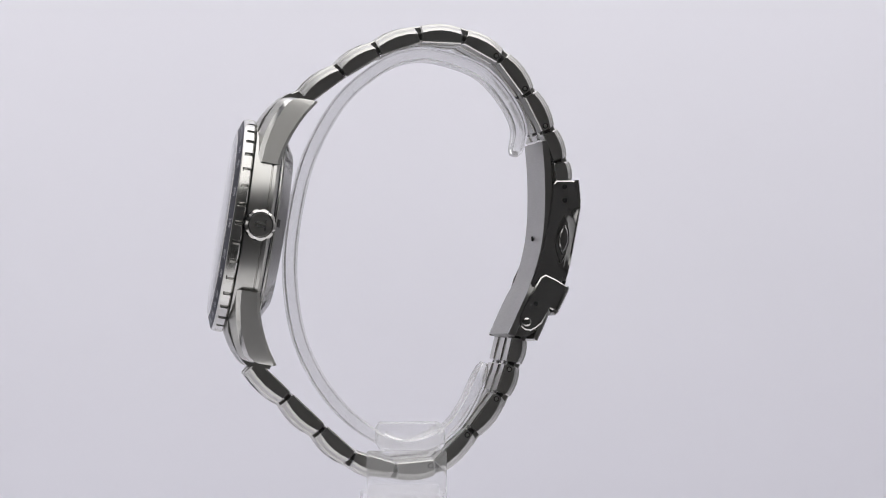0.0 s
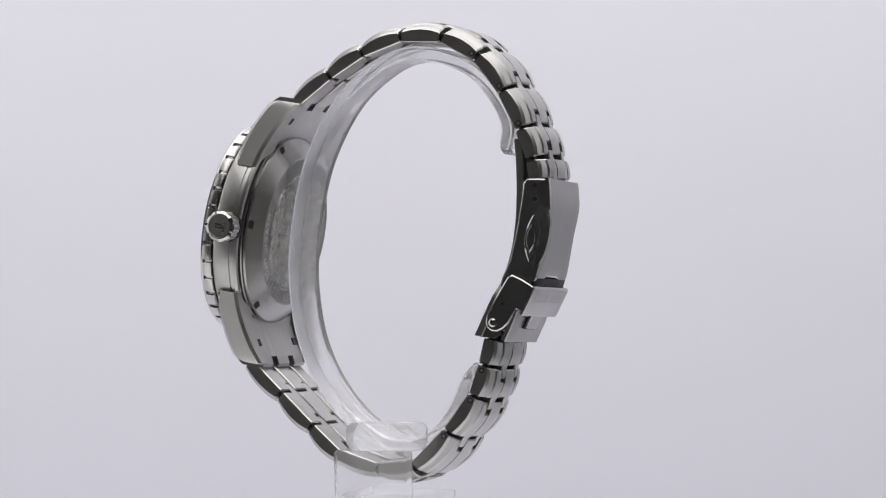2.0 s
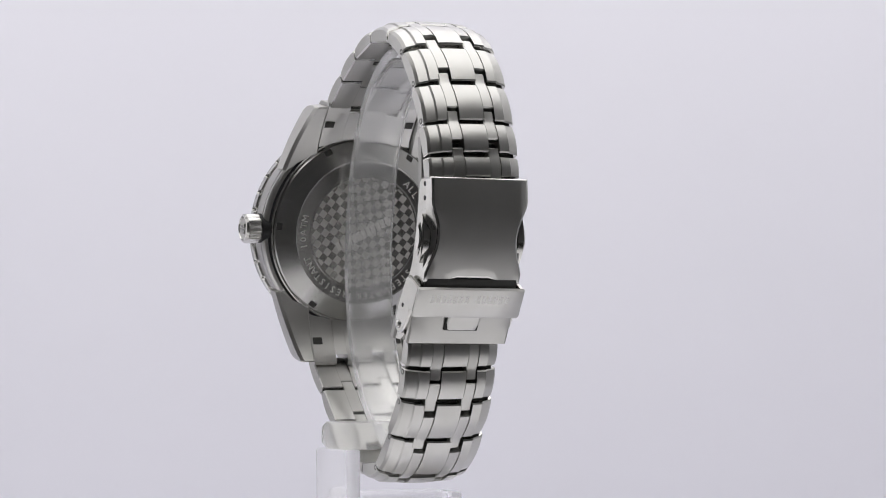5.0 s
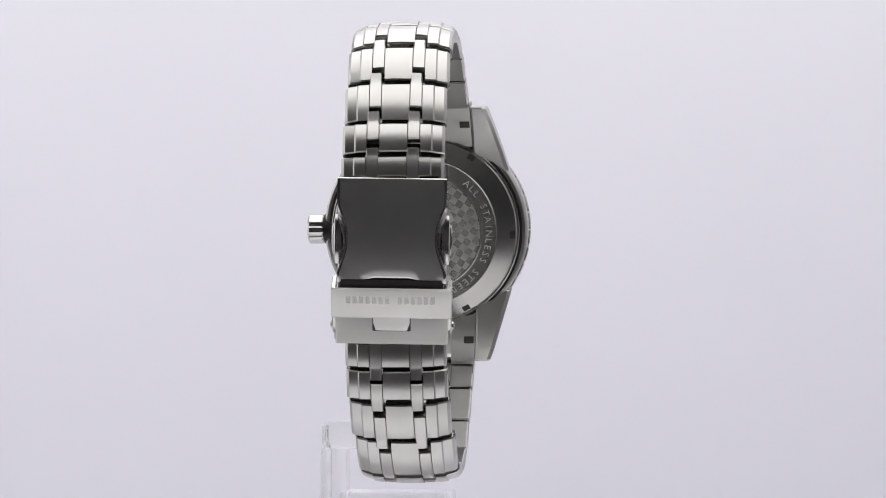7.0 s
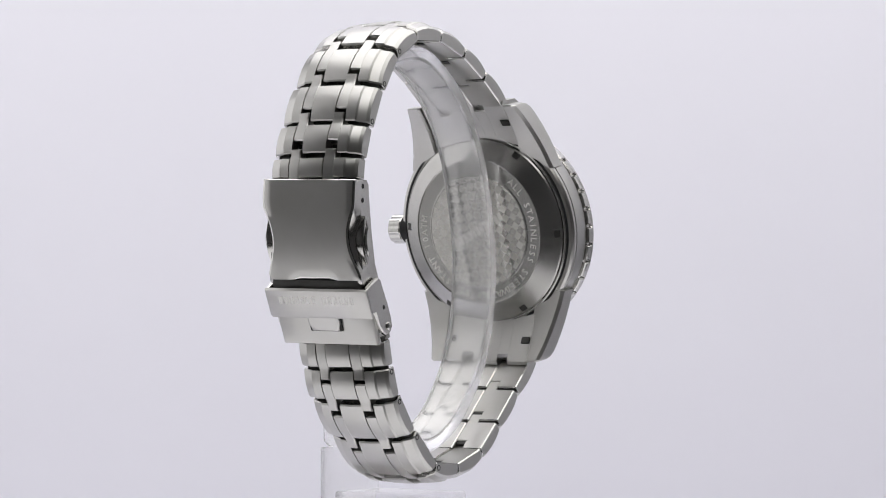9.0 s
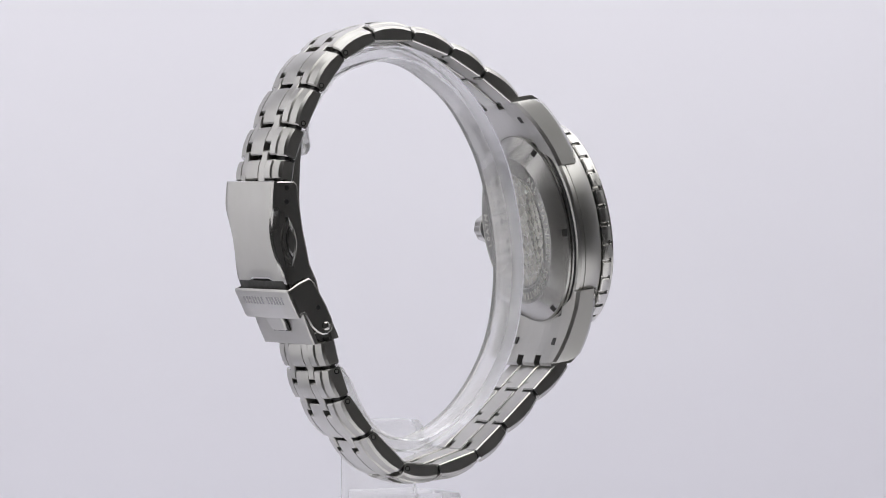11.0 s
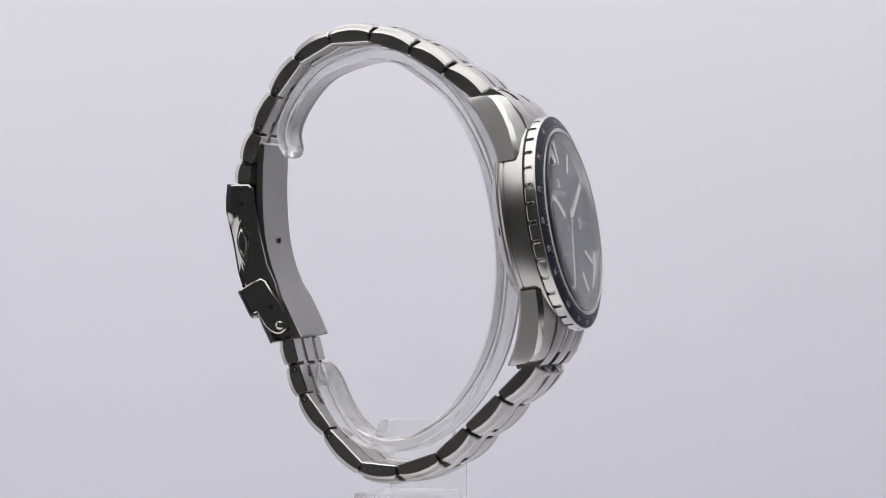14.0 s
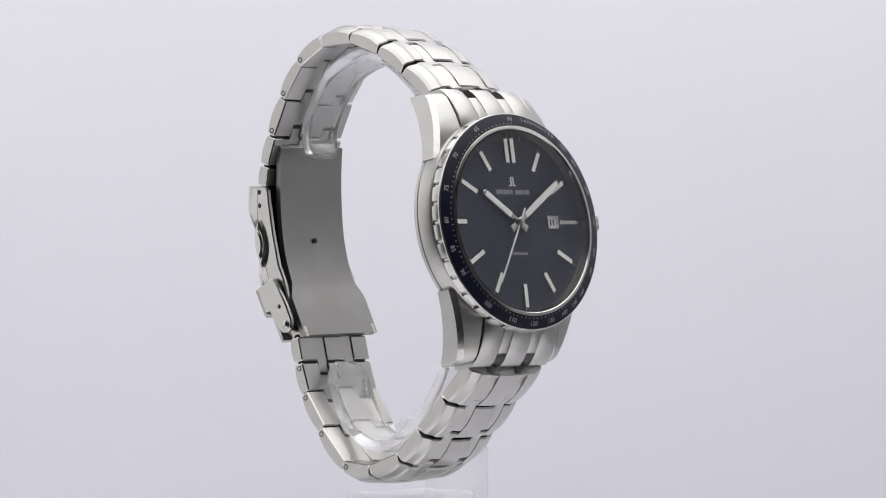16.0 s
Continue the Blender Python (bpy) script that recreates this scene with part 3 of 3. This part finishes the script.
def build_clasp():
    cover_line = smooth_line([(33.6, 13.2), (33.9, 8.7), (33.5, 4.3), (32.4, -1.3), (30.7, -6.9)], 6)

    def waist(z):
        f = max(0.0, 1 - ((z - 1.6) / 6.6) ** 2)
        return 10.4 - 1.8 * f ** 1.3

    def along(t):
        f = t * (len(cover_line) - 1)
        i = min(int(f), len(cover_line) - 2)
        p, q = Vector(cover_line[i]), Vector(cover_line[i + 1])
        return p.lerp(q, f - i), (q - p).normalized()

    bm = bmesh.new()
    cols = [-1, -0.955, -0.8, -0.6, -0.46, -0.32, 0.0, 0.32, 0.46, 0.6, 0.8, 0.955, 1]
    rows = [0.0, 0.018] + [0.06 * k for k in range(1, 16)] + [0.975, 1.0]
    skins = []
    for depth in (0.0, 0.9):
        grid = []
        for r, t in enumerate(rows):
            line = []
            for c in cols:
                cut = 0.0 if abs(c) > 0.5 else 0.055 if abs(c) < 0.4 else 0.0275
                pt, d = along(t * (1 - cut))
                low = 0.22 if (abs(c) == 1 or r in (0, len(rows) - 1)) and depth == 0 else 0.0
                n = Vector((d.y, -d.x)) * (1 if d.y < 0 else -1)
                n = n if n.x < 0 else -n
                q = pt + n * (depth + low)
                line.append(bm.verts.new((q.x, c * waist(pt.y), q.y)))
            grid.append(line)
        skins.append(grid)
    nr, nc = len(rows), len(cols)
    for grid in skins:
        for r in range(nr - 1):
            for c in range(nc - 1):
                f = bm.faces.new((grid[r][c], grid[r][c + 1], grid[r + 1][c + 1], grid[r + 1][c]))
                if grid is skins[0] and (c in (0, nc - 2) or r in (0, nr - 2)):
                    f.material_index = 1
    up, dn = skins
    rim = [(0, c) for c in range(nc)] + [(r, nc - 1) for r in range(1, nr)] + [(nr - 1, c) for c in range(nc - 2, -1, -1)] + [(r, 0) for r in range(nr - 2, 0, -1)]
    for (r, c), (r2, c2) in zip(rim, rim[1:] + rim[:1]):
        bm.faces.new((up[r][c], up[r2][c2], dn[r2][c2], dn[r][c])).material_index = 1
    clasp = part("clasp_cover", bm, CLASPED, watch, "brushed steel folding clasp cover with scalloped sides", CLASP, 28)
    clasp.data.materials.append(POLISHED)
    # dark plate painted as the shade between cover and lock
    bm = bmesh.new()
    plate(bm, [(31.0, -6.2), (30.8, -7.0), (30.3, -8.2), (29.9, -8.9)], lambda z: 9.9, 0.9)
    part("lip_gap_shade", bm, SHADE_STEEL, clasp, "", CLASP)
    for sg in (1, -1):
        side = [(32.9, 12.9), (33.1, 9.3), (32.2, 8.2), (31.4, 6.2), (31.2, 2.0), (30.8, -2.0), (30.0, -6.8), (26.5, -13.6), (24.6, -16.4), (22.6, -16.0), (22.4, -12.0), (24.0, -6.0), (25.5, -2.9), (27.0, 3.7), (28.0, 9.9), (28.25, 12.3), (29.0, 13.1), (32.0, 13.1)]
        bm = bmesh.new()
        a, b = sorted((sg * 9.5, sg * 10.3))
        slab(bm, side, a, b, sg)
        fl = part("clasp_side", bm, SIDE_STEEL, clasp, "", CLASP)
        fl.data.materials.append(POLISHED)
        # the hollow polished shoulder between the cover's edge and its side
        bm = bmesh.new()
        rings = []
        for k in range(25):
            pt, d = along(0.03 + 0.93 * k / 24)
            n = Vector((d.y, -d.x))
            n = n if n.x < 0 else -n
            h = waist(pt.y)
            sec = [(0.25, h - 0.12), (0.55, h + 0.02), (1.2, h * 0.75 + 2.6), (1.9, h * 0.4 + 6.22), (2.6, 10.36), (2.8, 9.5), (1.0, h - 0.9)]
            sec = [((pt + n * o).x, sg * min(w, 10.36), (pt + n * o).y) for o, w in sec]
            rings.append(sec)
        loft(bm, rings)
        part("clasp_shoulder", bm, POLISHED, clasp, "polished hollow shoulder beside the push button", CLASP, 40)
        # no hole is cut: a black disc carries its inner shade
        for z in (11.9, 9.2):
            bm = bmesh.new()
            disc(bm, [(0, 0.03), (0.45, 0.03), (0.5, 0), (0.5, -0.5), (0, -0.5)], 18)
            part("hole", bm, BLACK, fl, "", CLASP @ Matrix.Translation((30.6, sg * 10.3, z)) @ Matrix.Rotation(-sg * math.pi / 2, 4, "X"))
        # lens-shaped push button in its rim, a dark lens for the shaded gap between
        for nm, s, out, mat in (("button_rim", 1.0, 11.1, POLISHED), ("button_gap_shade", 0.80, 11.16, SHADE_STEEL), ("push_button", 0.62, 11.5, POLISHED)):
            bm = bmesh.new()
            rings = []
            for y, f in ((9.6, 1.0), (out - 0.25, 1.0), (out, 0.8)):
                ring = []
                for k in range(24):
                    t = 2 * math.pi * k / 24
                    u, v = math.cos(t), math.sin(t)
                    wz, wx = 4.7 * s * f * u, 1.45 * s * f * (1 - u * u) * (1 if v > 0 else -1)
                    ring.append((30.1 + wx + 0.10 * wz, sg * y, 1.5 + wz))
                rings.append(ring)
            loft(bm, rings)
            part(nm, bm, mat, fl, "", CLASP)
    # fold-over lock
    bm = bmesh.new()
    plate(bm, [(31.0, -7.8), (31.2, -8.3), (28.8, -13.1), (28.3, -13.5)], lambda z: 11.5, 0.9)
    lock = part("safety_lock", bm, CLASPED, watch, "polished fold-over safety lock with faint engraving", CLASP)
    bm = bmesh.new()
    plate(bm, [(27.4, -12.6), (26.5, -14.9), (24.8, -18.5)], lambda z: 10.8, 1.0)
    part("lock_plate", bm, CLASPED, lock, "", CLASP)
    bm = bmesh.new()
    plate(bm, [(28.6, -13.0), (27.6, -14.7), (27.15, -15.6), (26.9, -15.9)], lambda z: 3.5 if z > -15.2 else 3.1, 0.8)
    part("lock_tab", bm, CLASPED, lock, "", CLASP)
    # dark plate under the tab, the shade of its outline gap
    bm = bmesh.new()
    plate(bm, [(28.1, -13.0), (27.05, -14.9), (26.5, -16.0)], lambda z: 3.65, 0.5)
    part("tab_gap_shade", bm, SHADE_STEEL, lock, "", CLASP)
    bm = bmesh.new()
    lw = Vector((31.2, -8.3))
    step = Vector((28.8, -13.1)) - lw
    for k in range(14):
        if k != 7:
            p, q = lw + step * 0.22, lw + step * 0.52
            y0 = -8.6 + k * 1.24
            loft(bm, [[(v.x + o, y, v.y + o * 0.5) for v, o in ((p, -0.1), (p, 0.008), (q, 0.008), (q, -0.1))] for y in (y0, y0 + 0.8)])
    part("engraved_line", bm, BACKED, lock, "engraved line as bars", CLASP)
    for sg in (1, -1):
        outline = [(30.9, -8.0), (28.5, -12.8), (27.2, -12.2), (25.6, -15.0), (24.4, -16.0), (23.3, -16.5), (22.2, -16.4), (21.3, -15.7), (21.0, -14.7), (21.2, -13.5), (22.6, -10.6), (25.4, -6.0), (26.4, -5.5), (28.4, -6.4)]
        bm = bmesh.new()
        a, b = sorted((sg * 10.7, sg * 11.5))
        slab(bm, outline, a, b, sg)
        ls = part("lock_side", bm, SIDE_STEEL, lock, "", CLASP)
        ls.data.materials.append(POLISHED)
        bm = bmesh.new()
        disc(bm, [(0, 0.5), (0.5, 0.45), (0.85, 0.2), (0.9, -0.3), (0, -0.3)], 24)
        part("rivet", bm, POLISHED, ls, "domed steel rivet", CLASP @ Matrix.Translation((22.5, sg * 11.5, -14.8)) @ Matrix.Rotation(-sg * math.pi / 2, 4, "X"))
        # black disc painted as the shaded inside of a hole
        bm = bmesh.new()
        disc(bm, [(0, 0.03), (0.4, 0.03), (0.45, 0), (0.45, -0.4), (0, -0.4)], 18)
        part("hole", bm, BLACK, ls, "", CLASP @ Matrix.Translation((24.3, sg * 11.5, -11.2)) @ Matrix.Rotation(-sg * math.pi / 2, 4, "X"))
    # inner blades
    blade = smooth_line([(27.6, 21.0), (28.0, 16.0), (28.1, 10.0), (27.8, 4.0), (26.9, -1.5), (25.1, -7.0), (22.7, -12.0), (20.1, -17.6)], 5)
    bm = bmesh.new()
    plate(bm, blade, lambda z: 8.9 if z > -7 else min(10.5, 8.9 + (-7 - z) * 0.5), 1.5)
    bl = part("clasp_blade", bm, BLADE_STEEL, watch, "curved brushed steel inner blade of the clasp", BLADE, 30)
    blade2 = smooth_line([(29.3, 19.5), (29.1, 14.0), (28.9, 8.0), (28.5, 2.0), (27.4, -4.0), (25.6, -10.0), (23.6, -16.0)], 5)
    bm = bmesh.new()
    plate(bm, blade2, lambda z: 7.6, 0.9)
    part("outer_blade", bm, SIDE_STEEL, bl, "second blade in the clasp's shade", BLADE, 30)
    bm = bmesh.new()
    disc(bm, [(0, 8.6), (1.2, 8.6), (1.5, 8.3), (1.5, -8.3), (1.2, -8.6), (0, -8.6)], 24)
    part("hinge", bm, SIDE_STEEL, bl, "", BLADE @ Matrix.Translation((27.9, 0, 20.6)) @ Matrix.Rotation(math.pi / 2, 4, "X"))
    bm = bmesh.new()
    slab(bm, [(19.6, -17.4), (18.6, -17.2), (20.8, -12.6), (22.6, -12.0), (24.0, -16.8), (22.4, -17.8)], -10.2, -9.4)
    slab(bm, [(19.6, -17.4), (18.6, -17.2), (20.8, -12.6), (22.6, -12.0), (24.0, -16.8), (22.4, -17.8)], 9.4, 10.2)
    part("blade_ear", bm, SIDE_STEEL, bl, "", BLADE)
    bm = bmesh.new()
    disc(bm, [(0, 0.12), (0.35, 0.1), (0.5, 0), (0.5, -0.3), (0, -0.3)], 16)
    part("pip", bm, SHADE_STEEL, bl, "", BLADE @ Matrix.Translation((25.6, 0, 1.9)) @ Matrix.Rotation(-math.pi / 2, 4, "Y"))


build_case()
hour = pointer("hour_hand", 10.4, 2.6, 0.72, 4.55, 304.7, "silver baton hour hand with pale fill")
minute = pointer("minute_hand", 14.3, 2.8, 0.72, 4.85, 56.4, "silver baton minute hand with pale fill")
second = pointer("second_hand", 14.0, 3.0, 0.20, 5.2, 0, "thin seconds hand, white in place of silver sheen", False)
bm = bmesh.new()
disc(bm, [(0, 0.45), (0.6, 0.42), (0.9, 0.25), (0.9, -0.1), (0, -0.1)], 32)
part("hub_cap", bm, POLISHED, second, "")
build_back()
build_crown()
for sy in (1, -1):
    build_end_link(sy)
for k in range(9):
    for line, sy, holes in ((UPPER, 1, (4, 5, 6)), (LOWER, -1, (4, 5, 6, 7))):
        lead = CASE.to_3x3() @ Vector((0, 5.4 * sy, -5.9))
        before = line[k - 1] if k else (line[0][0] - lead.x, line[0][1] - lead.z)
        build_link(line[k], line[k + 1], k in holes, before, k == 0, k == 8)
build_clasp()

# ---- the clear stand ----
stand = tagged(new("display_stand"), "clear acrylic C-shaped watch stand on a slab foot", "stand")


def build_stand():
    outer = [(22.7, 18.3), (23.8, 23.5), (21.6, 29.1), (16.6, 35.0), (9.9, 38.0), (3.2, 39.0), (-3.5, 37.0), (-11.4, 30.9), (-17.0, 22.5), (-20.4, 13.6), (-22.6, 1.3),
             (-22.6, -8.8), (-20.6, -18.9), (-16.1, -27.8), (-9.5, -35.0), (-1.0, -39.2), (7.3, -37.6), (12.6, -32.0), (16.6, -22.9)]
    line = smooth_line(outer, 6)
    bm = bmesh.new()
    rings = []
    n = len(line)
    for k, (x, z) in enumerate(line):
        a, b = line[max(k - 1, 0)], line[min(k + 1, n - 1)]
        d = Vector((b[0] - a[0], b[1] - a[1])).normalized()
        i = Vector((d.y, -d.x))
        if i.dot(Vector((x, z))) > 0:
            i = -i
        end = min(k, n - 1 - k)
        w = 4.8 if k > 30 else 3.7 + 1.1 * k / 30
        w *= 0.55 if end == 0 else 0.8 if end == 1 else 0.95 if end == 2 else 1
        r = (0.45, 0.72, 0.9)[end] if end < 3 else 1.0
        m = Vector((x, z)) + i * 0.35
        p, q, e, g = m - i * 1.35 * r, m + i * 1.35 * r, m - i * 0.95 * r, m + i * 0.95 * r
        rings.append([(p.x, -w + 0.4, p.y), (p.x, w - 0.4, p.y), (e.x, w, e.y), (g.x, w, g.y), (q.x, w - 0.4, q.y), (q.x, -w + 0.4, q.y), (g.x, -w, g.y), (e.x, -w, e.y)])
    loft(bm, rings)
    ring = part("ring", bm, ACRYLIC, stand, "clear acrylic C-shaped ring", Matrix.Translation((0, 1.5, 0)), 40)
    bm = bmesh.new()
    box(bm, -6.0, 7.0, -15.6, -2.95, -39.45, -34.2, 1.2)
    seat = part("seat", bm, THIN_ACRYLIC, stand, "clear acrylic block under the ring", None, 40)
    bm = bmesh.new()
    box(bm, -8.2, 7.2, -15.6, -12.0, FLOOR * 1000 + 6, -39.5, 0.4)
    pil = part("pillar", bm, THIN_ACRYLIC, stand, "clear acrylic upright slab", None, 40)
    bm = bmesh.new()
    box(bm, -8.2, 7.2, -11.95, 9.5, FLOOR * 1000 + 6, -48.2, 0.4)
    low = part("block", bm, THIN_ACRYLIC, stand, "clear acrylic block beside the upright", None, 40)
    bm = bmesh.new()
    box(bm, -22, 22, -22, 22, FLOOR * 1000 + 0.3, FLOOR * 1000 + 6, 0.8)
    foot = part("foot", bm, ACRYLIC, stand, "clear acrylic foot plate", None, 40)
    for ob in (ring, seat, pil, low, foot):
        ob.visible_shadow = False


build_stand()


def motions():
    """The stand turns about the upright axis with the watch on it; the seconds pointer runs."""
    turns = [(0.0, 4.33), (0.5, -2.8), (1.0, -9.74), (1.5, -16.45), (2.0, -23.55), (2.5, -31.02), (3.0, -38.57), (5.5, -75.05), (6.0, -82.32), (6.5, -89.77), (7.0, -97.31), (7.5, -104.57), (8.0, -111.75), (8.5, -118.9), (9.0, -126.15), (11.5, -164.2), (12.0, -171.94), (12.5, -179.32), (13.0, -186.22), (13.5, -192.7), (14.0, -199.16), (14.5, -205.95), (15.0, -213.07), (15.5, -220.23), (16.0, -227.85)]
    walk(watch, [(t, pose(0, 0, 0, 0, 0, a) @ pose(0, 0.00175, 0, 0, 0, 1.0)) for t, a in turns])
    walk(stand, [(t, pose(0, 0, 0, 0, 0, a)) for t, a in turns])
    rows = []
    for k in range(17):
        m = FRONT_TRUE @ Matrix.Translation((0, 0, 5.2)) @ clock_turn(210.8 - 6.0 * (16 - k))
        m.translation = m.translation * MM
        rows.append((float(k), m))
    walk(second, rows)


motions()
